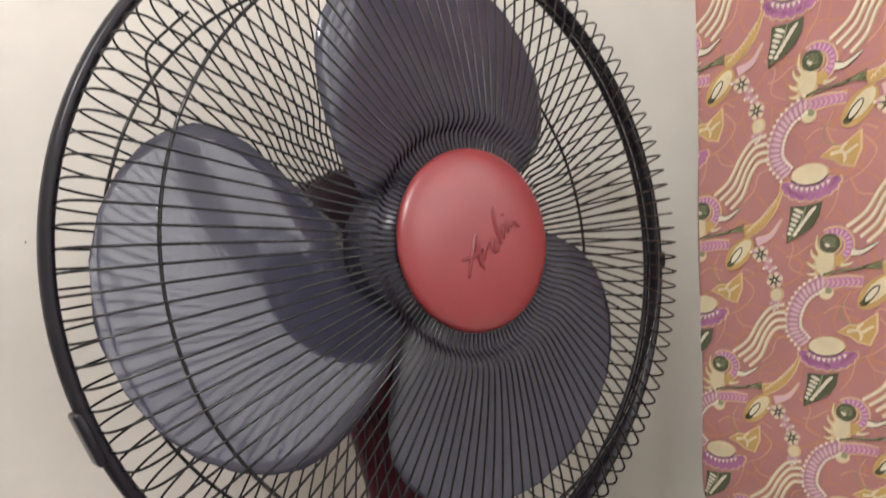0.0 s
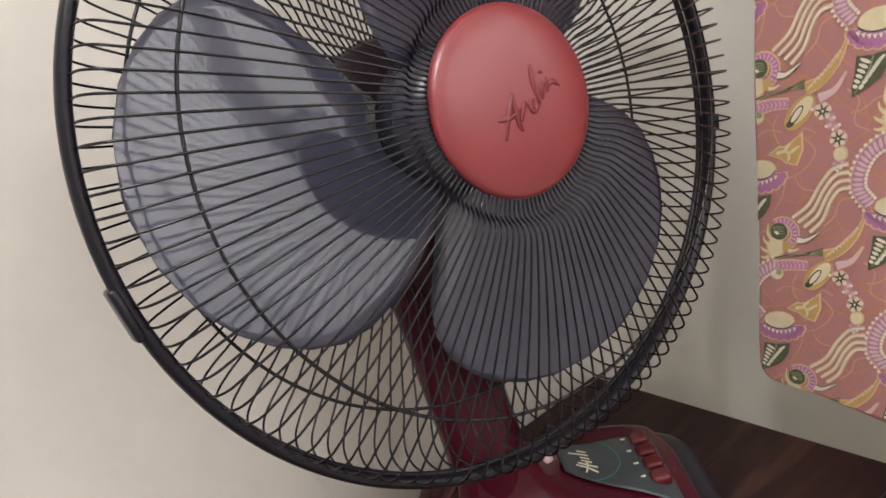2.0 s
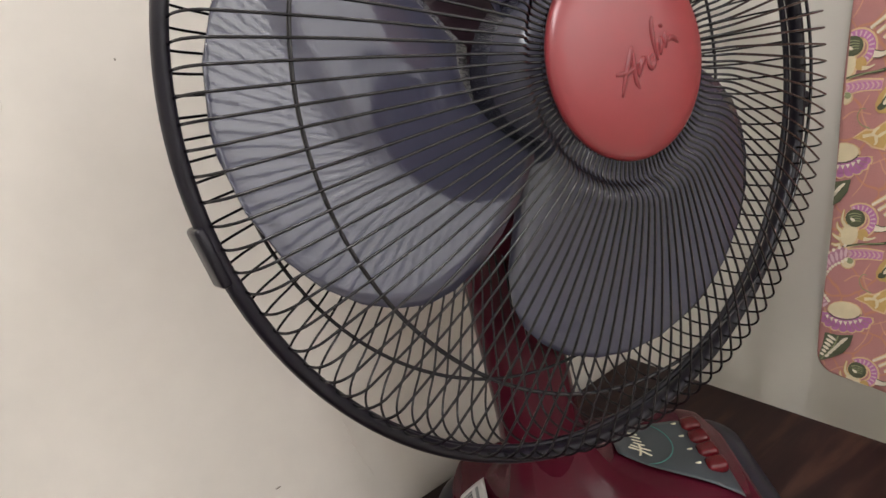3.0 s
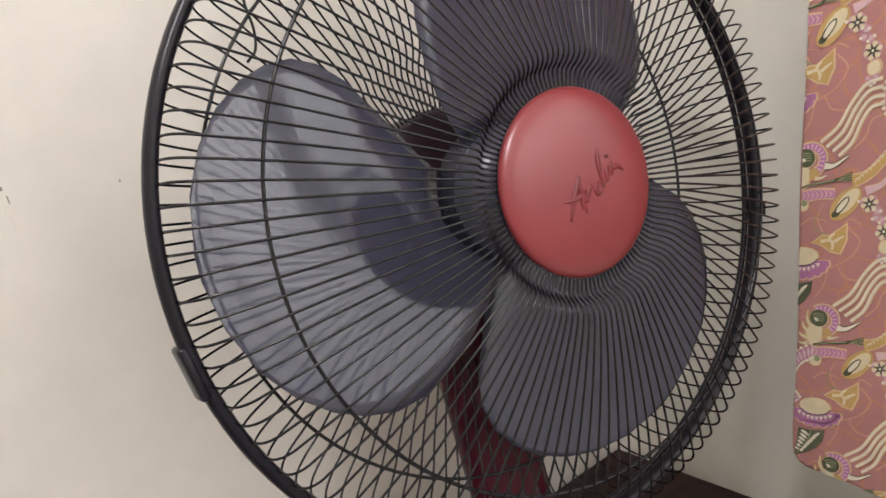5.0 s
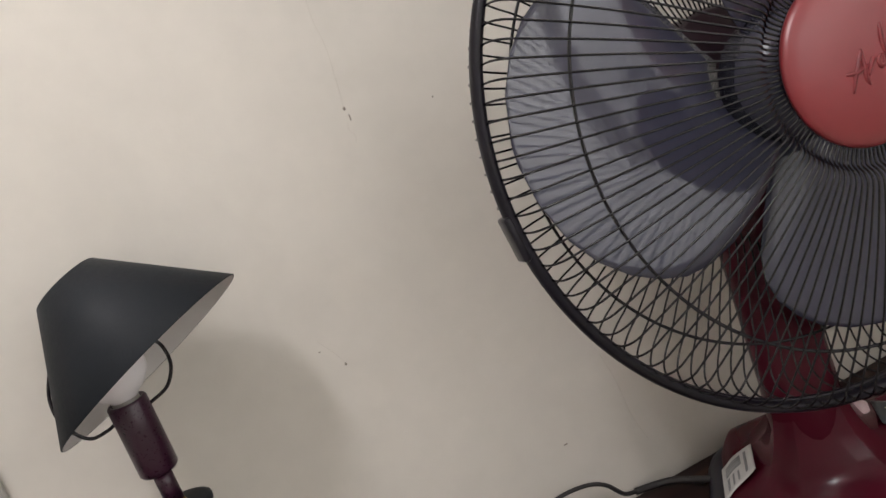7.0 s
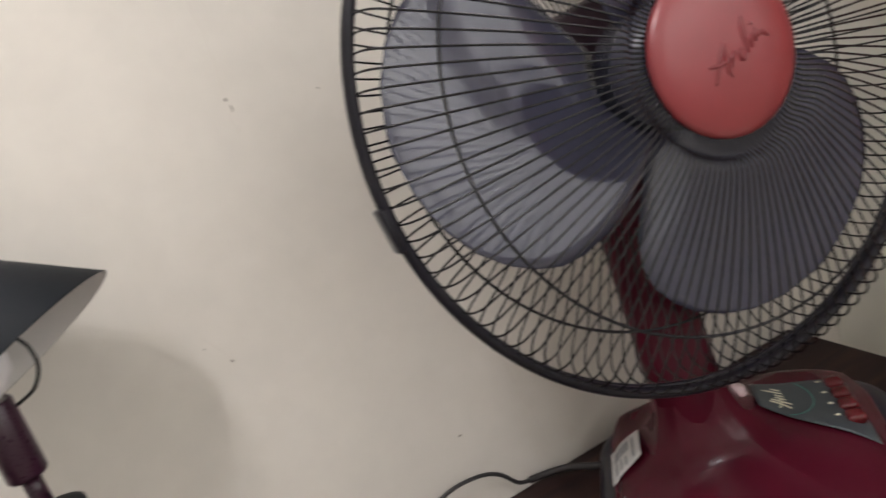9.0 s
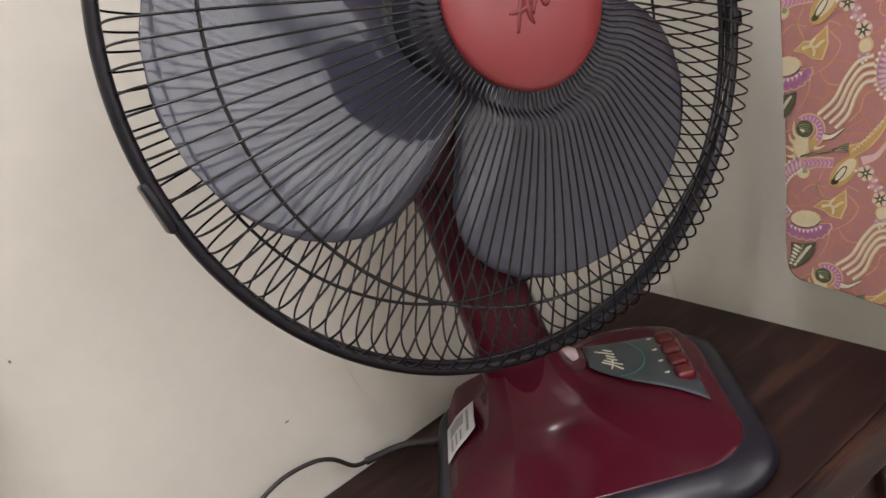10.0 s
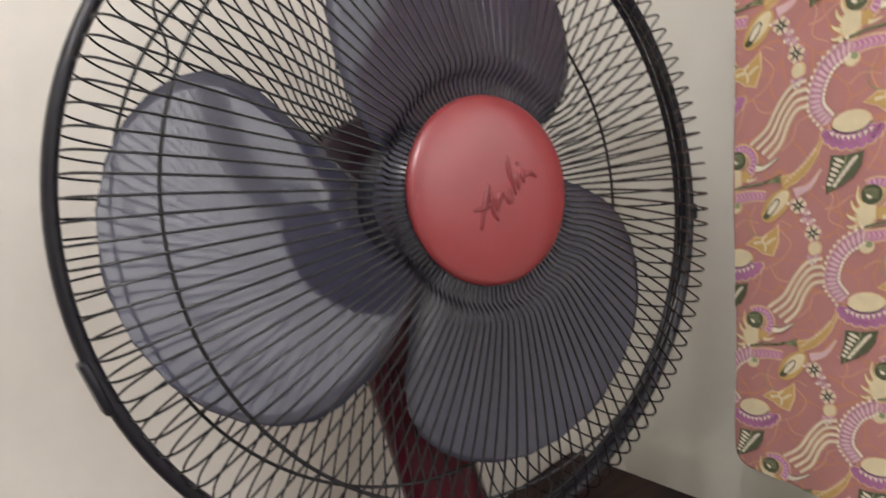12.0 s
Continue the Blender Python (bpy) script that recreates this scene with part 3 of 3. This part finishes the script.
    for pts in ([(0.012, 0, 0.312), (0.0155, 0, 0.3128), (0.028, 0, 0.318), (0.036, 0, 0.3305), (0.0365, 0, 0.343), (0.033, 0, 0.352), (0.021, 0.004, 0.372)],
                [(-0.012, 0, 0.309), (-0.0187, 0, 0.3065), (-0.030, 0, 0.306), (-0.0378, 0, 0.314), (-0.043, 0, 0.328), (-0.042, 0.004, 0.345), (-0.03, 0.004, 0.368)]):
        part("shade_wire", tube(smooth_path(pts, 6), 0.0013, 8), M_WIRE, lamp, "dark bent wire")
    return lamp


build_lamp()

# ---- hanging cloth panel ----
C0 = Vector((0.6250, 0.4473, 0.9390))
CD = Vector((0.06997, -0.12335, 0.98989))
CS = Vector((-0.0087, -0.99236, -0.12304))
CN = CS.cross(CD).normalized()
CLOTH = Matrix(((CS.x, CD.x, CN.x, C0.x), (CS.y, CD.y, CN.y, C0.y), (CS.z, CD.z, CN.z, C0.z), (0, 0, 0, 1)))


def vein_cloth():
    """Dusty rose cotton with a net of fine orange dye veins."""
    nt = M_CLOTH.node_tree
    b = nt.nodes["Principled BSDF"]
    old = b.inputs["Base Color"].links[0].from_socket
    tc = nt.nodes.new("ShaderNodeTexCoord")
    nz = nt.nodes.new("ShaderNodeTexNoise")
    nz.inputs["Scale"].default_value, nz.inputs["Detail"].default_value = 26, 2
    nt.links.new(tc.outputs["Object"], nz.inputs["Vector"])
    mx = nt.nodes.new("ShaderNodeVectorMath")
    mx.operation = "MULTIPLY_ADD"
    mx.inputs[1].default_value = (0.035, 0.035, 0.0)
    nt.links.new(nz.outputs["Color"], mx.inputs[0])
    nt.links.new(tc.outputs["Object"], mx.inputs[2])
    vo = nt.nodes.new("ShaderNodeTexVoronoi")
    vo.voronoi_dimensions, vo.feature = "2D", "DISTANCE_TO_EDGE"
    vo.inputs["Scale"].default_value = 38
    nt.links.new(mx.outputs["Vector"], vo.inputs["Vector"])
    rp = nt.nodes.new("ShaderNodeMapRange")
    rp.inputs["From Min"].default_value, rp.inputs["From Max"].default_value = 0.012, 0.05
    rp.inputs["To Min"].default_value, rp.inputs["To Max"].default_value = 0.75, 0.0
    nt.links.new(vo.outputs["Distance"], rp.inputs["Value"])
    mix = nt.nodes.new("ShaderNodeMix")
    mix.data_type = "RGBA"
    mix.inputs["B"].default_value = (0.60, 0.27, 0.15, 1)
    nt.links.new(rp.outputs["Result"], mix.inputs["Factor"])
    nt.links.new(old, mix.inputs["A"])
    nt.links.new(mix.outputs["Result"], b.inputs["Base Color"])


vein_cloth()


def panel_outline(inset, s0, b0, s1, b1, rad):
    s0, b0, s1, b1 = s0 + inset, b0 + inset, s1 - inset, b1 - inset
    r = max(rad - inset, 0.002)
    pts = [(s0 + r - r * math.cos(radians(a)), b0 + r - r * math.sin(radians(a))) for a in range(0, 91, 9)]
    n = 30
    pts += [(s0 + r + (s1 - s0 - r) * i / n, b0 + 0.0016 * math.sin(9 * i / n) * min(1, i / 4)) for i in range(1, n)]
    pts += [(s1, b0), (s1, b1), (s0, b1)]
    pts += [(s0 + 0.0012 * math.sin(17 * i / n), b1 + (b0 + r - b1) * i / n) for i in range(1, n)]
    return pts


def build_cloth():
    th = thing("cloth_panel", CLOTH, "rose batik cotton panel with flowers hung by the wall", "cloth panel")
    box4 = (-0.030, -0.147, 0.175, 0.53, 0.017)
    body = part("cloth_face", loft([[(s, b, n) for s, b in panel_outline(i, *box4)] for n, i in ((-0.016, 0.004), (-0.013, 0.0005), (-0.006, 0.0), (-0.0025, 0.0012), (-0.0007, 0.0032), (0.0, 0.006))]), M_CLOTH, th, "dusty rose batik cotton")
    fold = part("under_layer", loft([[(s, b, n) for s, b in panel_outline(i, 0.086, -0.182, 0.175, -0.10, 0.006)] for n, i in ((-0.0125, 0.001), (-0.011, 0.0), (-0.0095, 0.001))]), M_CLOTH, th, "lower fold of the same cotton")
    # dyed ornaments: flat shapes of a repeating plant motif
    layers = {}

    def put(layer, pts):
        layers.setdefault(layer, []).append(pts)

    def disc(layer, x, y, rx, ry=None, rot=0, n=14, a0=0, a1=360):
        ry = ry or rx
        c, s = math.cos(radians(rot)), math.sin(radians(rot))
        full = a1 - a0 >= 360
        pts = []
        for i in range(n + (0 if full else 1)):
            a = radians(a0 + (a1 - a0) * i / n)
            u, v = rx * math.cos(a), ry * math.sin(a)
            pts.append((x + u * c - v * s, y + u * s + v * c))
        put(layer, pts)

    def band(layer, pts, w0, w1=None, edge=None, ew=5):
        """A tapering ribbon along a curve, with an outline layer under it."""
        w1 = w0 if w1 is None else w1
        path = smooth_path([(x, y, 0) for x, y in pts], 5)
        for lay, add in ((edge, ew), (layer, 0)):
            if not lay:
                continue
            L, Rr = [], []
            for i, p in enumerate(path):
                d = (path[min(i + 1, len(path) - 1)] - path[max(i - 1, 0)]).normalized()
                w = (w0 + (w1 - w0) * i / (len(path) - 1)) / 2 + add
                L.append((p.x - d.y * w, p.y + d.x * w))
                Rr.append((p.x + d.y * w, p.y - d.x * w))
            for i in range(len(path) - 1):
                put(lay, [L[i], L[i + 1], Rr[i + 1], Rr[i]])

    def crescent(layer, x, y, ro, ri, a0, a1, n=12):
        for i in range(n):
            a, b = radians(a0 + (a1 - a0) * i / n), radians(a0 + (a1 - a0) * (i + 1) / n)
            put(layer, [(x + ro * math.cos(a), y + ro * math.sin(a)), (x + ro * math.cos(b), y + ro * math.sin(b)), (x + ri * math.cos(b), y + ri * math.sin(b)), (x + ri * math.cos(a), y + ri * math.sin(a))])

    # flower head with its comb
    crescent("cream0", 182, 818, 52, 24, -125, 72)
    crescent("purple", 182, 818, 47, 29, -122, 68)
    for i in range(11):
        a = radians(-115 + 175 * i / 10)
        band("pale", [(182 + 31 * math.cos(a), 818 + 31 * math.sin(a)), (182 + 44 * math.cos(a), 818 + 44 * math.sin(a))], 3.5, 5)
    disc("cream0", 172, 812, 30, 29, 20)
    disc("green", 172, 810, 27, 25, 30)
    for k in range(4):
        band("sage", [(154 + 3 * k, 800 + 7 * k), (170 + 2 * k, 796 + 7 * k), (188, 800 + 6 * k)], 3, 2)
    disc("white", 166, 814, 8, 4, 30)
    disc("cream0", 160, 862, 29, 38, 8)
    disc("cream1", 161, 858, 23, 33, 8)
    band("ochre", [(166, 838), (163, 858), (168, 880)], 2.5)
    disc("ochre", 196, 856, 15, 17, 0)
    band("cream1", [(200, 868), (216, 868), (232, 862)], 12, 3)
    for x0, y0, x1, y1, x2, y2 in ((150, 835, 138, 815, 140, 786), (142, 852, 128, 838, 124, 822), (138, 872, 122, 864, 114, 856), (140, 888, 126, 890, 114, 886)):
        band("cream1", [(x0, y0), (x1, y1), (x2, y2)], 11, 2, "ochre", 2)
    band("white", [(226, 836), (252, 837), (290, 815)], 18, 3, "green", 2)
    # stalk, horn leaf and flame
    band("green", [(146, 894), (190, 884), (240, 880), (268, 874)], 4, 9)
    for k in range(4):
        band("green", [(262, 876), (280, 872 + 3 * (k - 1.5)), (302, 870 + 7 * (k - 1.5))], 4, 3)
        band("sage", [(262, 878), (280, 874 + 3 * (k - 1.5)), (298, 873 + 7 * (k - 1.5))], 2)
    band("sage", [(170, 890), (215, 881), (255, 877)], 2.5, 3)
    band("ochre", [(302, 884), (345, 868), (384, 830), (409, 778)], 30, 2, "cream0", 4)
    for i in range(9):
        u = i / 8
        x, y = 314 + 74 * u, 880 - 58 * u - 14 * u * u
        band("cream1", [(x - 4, y + 5), (x + 2, y - 6)], 3)
        band("cream1", [(x + 2, y - 6), (x + 8, y + 1)], 3)
    band("pale", [(338, 912), (378, 897), (408, 856)], 22, 3, "cream0", 2)
    band("purple", [(344, 910), (378, 896), (402, 866)], 11, 2)
    # scalloped sleeve and its bud
    band("pink", [(164, 918), (205, 911), (256, 914)], 31, 22, "cream0", 4)
    for i in range(7):
        crescent("purple", 168 + 12.5 * i, 914, 12, 8, -80, 80, 5)
        crescent("pale", 165 + 12.5 * i, 914, 8, 6, -80, 80, 5)
    disc("cream0", 165, 940, 21, 20)
    disc("cream1", 166, 940, 17, 16)
    disc("sage", 171, 934, 10, 8, 30)
    disc("green", 172, 933, 6, 4, 30)
    # pale blossom with an eye-shaped leaf
    disc("ochre", 287, 942, 31, 55, 42)
    disc("cream0", 289, 940, 27, 51, 42)
    disc("cream1", 292, 936, 20, 42, 42)
    disc("green", 277, 948, 11, 31, 38)
    disc("white", 279, 946, 7, 24, 38)
    disc("green", 280, 944, 2, 14, 38)
    disc("green", 262, 968, 9, 13, 60)
    disc("cream1", 261, 969, 5, 8, 60)
    # garland of small flowers
    for x, y, r in ((328, 935, 9), (350, 946, 23), (372, 968, 13), (368, 984, 12), (384, 990, 11), (391, 1021, 24), (392, 1094, 12), (382, 1086, 8), (402, 1084, 8)):
        disc("pink", x, y, r)
        disc("pale", x, y, r * 0.5)
    for x, y in ((322, 938), (362, 962), (380, 966), (360, 986), (378, 996), (394, 986), (384, 1098), (400, 1098), (391, 1104)):
        disc("white", x, y, 4.5, n=7)
    disc("cream0", 397, 1062, 20, 22)
    disc("cream1", 397, 1062, 15, 17)
    for x, y in ((350, 946), (391, 1021)):
        for i in range(6):
            a, c = radians(60 * i + 15), radians(60 * i + 45)
            disc("cream1", x + 17 * math.cos(c), y + 17 * math.sin(c), 6.5, 6.5, n=8)
            band("green", [(x, y), (x + 18 * math.cos(a), y + 18 * math.sin(a))], 9, 2)
        disc("white", x, y, 3.5, n=7)
    # streaming plumes
    for k in range(4):
        band("white", [(364 + 3 * k, 632 + 21 * k), (326 + 5 * k, 640 + 20 * k), (291 + 9 * k, 680 + 17 * k), (258 + 13 * k, 736 + 15 * k), (212 + 17 * k, 772 + 14 * k)], 6.5, 6.5, "cream0", 3)
    # beaded arch
    ox, oy = -8, 28
    arch = [(474 + ox, 545 + oy), (428 + ox, 574 + oy), (402 + ox, 620 + oy), (399 + ox, 672 + oy), (428 + ox, 712 + oy)]
    band("pink", arch, 40, 36, "cream0", 2)
    band("mauve", arch, 33, 29)
    for i, p in enumerate(smooth_path([(x, y, 0) for x, y in arch], 4)):
        d = Vector((p.x - 490 - ox, p.y - 640 - oy, 0)).normalized()
        for w in (-21, 21):
            disc("white", p.x + d.x * w, p.y + d.y * w, 5, n=7)
        t = math.degrees(math.atan2(d.y, d.x))
        disc("pale", p.x, p.y, 15, 4.5, t + 12, 9)
        disc("mauve", p.x, p.y, 10, 2.4, t + 12, 8)
    # bell flower
    for i in range(9):
        a = radians(8 + 164 * i / 8)
        disc("cream0", ox + 490 + 68 * math.cos(a), oy + 738 + 42 * math.sin(a), 15, 13, n=10)
    disc("cream0", ox + 490, oy + 732, 80, 50, 0, 18, 0, 180)
    for i in range(9):
        a = radians(8 + 164 * i / 8)
        disc("purple", ox + 490 + 66 * math.cos(a), oy + 738 + 40 * math.sin(a), 12, 11, n=10)
    disc("purple", ox + 490, oy + 734, 72, 46, 0, 18, 0, 180)
    for i in range(10):
        a = radians(14 + 152 * i / 9)
        band("mauve", [(ox + 490 + 44 * math.cos(a), oy + 738 + 20 * math.sin(a)), (ox + 490 + 72 * math.cos(a), oy + 738 + 46 * math.sin(a))], 3)
    disc("cream0", ox + 488, oy + 722, 50, 30)
    disc("cream1", ox + 488, oy + 720, 46, 26)
    band("green", [(ox + 440, oy + 730), (ox + 462, oy + 744), (ox + 490, oy + 748), (ox + 518, oy + 742), (ox + 536, oy + 726)], 3)
    for i in range(8):
        x = 442 + 13.4 * i
        y = 734 + 20 * math.sin(math.pi * (x - 430) / 118)
        put("white", [(ox + x - 6, oy + y), (ox + x + 6, oy + y - 1), (ox + x + 1, oy + y + 12)])
    # toothed leaf
    put("green", [(ox + x, oy + y) for x, y in ((440, 797), (480, 800), (522, 793), (516, 828), (499, 855), (468, 876), (431, 894), (430, 868), (437, 836))])
    band("sage", [(ox + 480, oy + 802), (ox + 468, oy + 840), (ox + 437, oy + 886)], 4, 2)
    for i in range(6):
        x, y = ox + 479 - 6.6 * i, oy + 812 + 11.5 * i
        k = 1 - 0.11 * i
        disc("white", x - 17 * k, y - 1, 15 * k, 4.6, 28, 9)
        disc("white", x + 17 * k, y + 2, 16 * k, 4.8, -42, 9)
    # star flower with a curl
    put("cream0", [(194, 1047), (226, 1024), (246, 1026), (296, 993), (298, 1042), (281, 1084), (248, 1076), (228, 1060)])
    put("ochre", [(200, 1046), (228, 1029), (248, 1031), (291, 1000), (292, 1042), (277, 1078), (250, 1070), (231, 1056)])
    for pts in ([(222, 1044), (246, 1041), (262, 1048)], [(246, 1041), (252, 1030), (262, 1022)], [(262, 1046), (276, 1036), (288, 1030)], [(256, 1046), (258, 1060), (254, 1068)]):
        band("cream1", pts, 10, 5)
    band("sage", [(238, 1024), (214, 1012), (203, 990), (210, 972), (222, 972)], 3, 2)
    # slender dye veins
    for pts in ([(300, 800), (330, 770), (345, 730), (400, 715)], [(410, 900), (440, 930), (430, 985), (470, 1010)], [(300, 1010), (330, 1050), (300, 1095), (250, 1120)], [(540, 690), (520, 640), (535, 600)], [(205, 1090), (190, 1120), (215, 1150)],
                [(330, 1000), (300, 985), (285, 1000)], [(420, 960), (450, 955), (490, 930), (540, 935)], [(300, 700), (240, 690), (215, 650)], [(415, 780), (425, 760), (415, 735)], [(470, 660), (500, 640), (545, 650)], [(560, 760), (545, 830), (520, 870)]):
        band("vein", pts, 5, 3)

    inks = {"vein": (0.68, 0.36, 0.25), "cream0": (0.76, 0.54, 0.31), "pink": (0.64, 0.34, 0.40), "purple": (0.56, 0.22, 0.45), "mauve": (0.51, 0.25, 0.33), "pale": (0.74, 0.51, 0.56), "ochre": (0.62, 0.40, 0.15), "green": (0.105, 0.115, 0.065), "sage": (0.33, 0.36, 0.19), "cream1": (0.78, 0.68, 0.45), "white": (0.84, 0.77, 0.62)}
    order = ["vein", "cream0", "pink", "purple", "mauve", "pale", "ochre", "cream1", "green", "sage", "white"]
    t1, t2 = Vector((0.0158, -0.1292)), Vector((0.1045, -0.0115))
    slots = [mat("dye_" + name, inks[name], 0.85, vary=0.12, scale=90, bump=0.2, bump_scale=700) for name in order]

    def printed(on, base, s0, s1, b0, b1, corner, shift):
        """All tiles of the motif within one rectangle of cloth."""
        bm = bmesh.new()
        for n, name in enumerate(order):
            for i in range(-5, 4):
                for j in range(-2, 4):
                    org = i * t1 + j * t2 + shift
                    for pts in layers[name]:
                        vs = [(-0.0575 + 0.000287 * x + org.x, 0.2214 + 0.000064 * x - 0.00029 * y + org.y) for x, y in pts]
                        if max(v[0] for v in vs) < s0 or min(v[0] for v in vs) > s1 or max(v[1] for v in vs) < b0 or min(v[1] for v in vs) > b1:
                            continue
                        f = bm.faces.new([bm.verts.new((s, b, base + 0.00025 + 0.0001 * n)) for s, b in vs])
                        f.material_index = n
        for co, no in (((s0, 0, 0), (-1, 0, 0)), ((0, b0, 0), (0, -1, 0)), ((s0 + corner, b0 + corner, 0), (-1, -1, 0)), ((0, b1, 0), (0, 1, 0)), ((s1, 0, 0), (1, 0, 0))):
            bmesh.ops.bisect_plane(bm, geom=list(bm.verts) + list(bm.edges) + list(bm.faces), plane_co=co, plane_no=no, clear_outer=True)
        ob = part("printed_ornament", bm, None, on, "cream, purple, ochre and green dyed plant ornament", smooth=False)
        for m in slots:
            ob.data.materials.append(m)
        tagged(ob, kind="stuff")
        for p in ob.data.polygons:
            if p.normal.z < 0:
                p.flip()

    printed(body, 0.0, -0.0265, 0.168, -0.1425, 0.52, 0.005, Vector((0, 0)))
    printed(fold, -0.0095, 0.088, 0.172, -0.180, -0.11, 0.002, Vector((0.02, 0.035)))
    return th


build_cloth()

# ---- small things on the walls ----
tagged(link("cable_trunking", loft([[(-0.228 + x, WALL_Y - 0.006 + y, z) for x, y in round_rect(0.009, 0.0058, 0.003, 4)] for z in (0.0, 2.7)]), M_TRIM), "white plastic cable trunking up the wall", "trunking")
north = bpy.data.objects["wall_north"]
M_CHIP = mat("grey_brown_chip", (0.27, 0.24, 0.20), 0.8)
M_CRACK = mat("dirty_hairline", (0.60, 0.56, 0.50), 0.8)
for x, z, w, h in ((0.129, 1.195, 0.0016, 0.0022), (0.131, 1.187, 0.0008, 0.004), (0.203, 1.178, 0.0009, 0.0012), (0.0516, 0.998, 0.0014, 0.0020), (0.035, 1.017, 0.0012, 0.0008), (0.019, 0.872, 0.003, 0.0012), (0.211, 0.834, 0.003, 0.0010)):
    bm = bmesh.new()
    bmesh.ops.create_icosphere(bm, subdivisions=2, radius=1)
    for v in bm.verts:
        k = 1 + 0.35 * noise.noise(v.co * 2 + Vector((x * 90, 0, z * 70)))
        v.co = Vector((x + v.co.x * w * 0.75 * k, WALL_Y - 0.0001 + v.co.y * 0.0004, z + v.co.z * h * 0.75 * k))
    part("paint_chip", bm, M_CHIP, north)
for pts in ([(0.140, 1.33), (0.133, 1.296), (0.131, 1.269), (0.133, 1.246), (0.131, 1.214), (0.129, 1.196)], [(0.128, 1.184), (0.1265, 1.178), (0.1295, 1.172), (0.128, 1.166)], [(0.037, 1.026), (0.046, 1.011), (0.0516, 0.999)], [(0.272, 0.90), (0.279, 0.868), (0.283, 0.83), (0.292, 0.797)]):
    part("hairline_crack", tube(smooth_path([(x, WALL_Y, z) for x, z in pts], 8), 0.0004, 5, flat=0.4), M_CRACK, north)
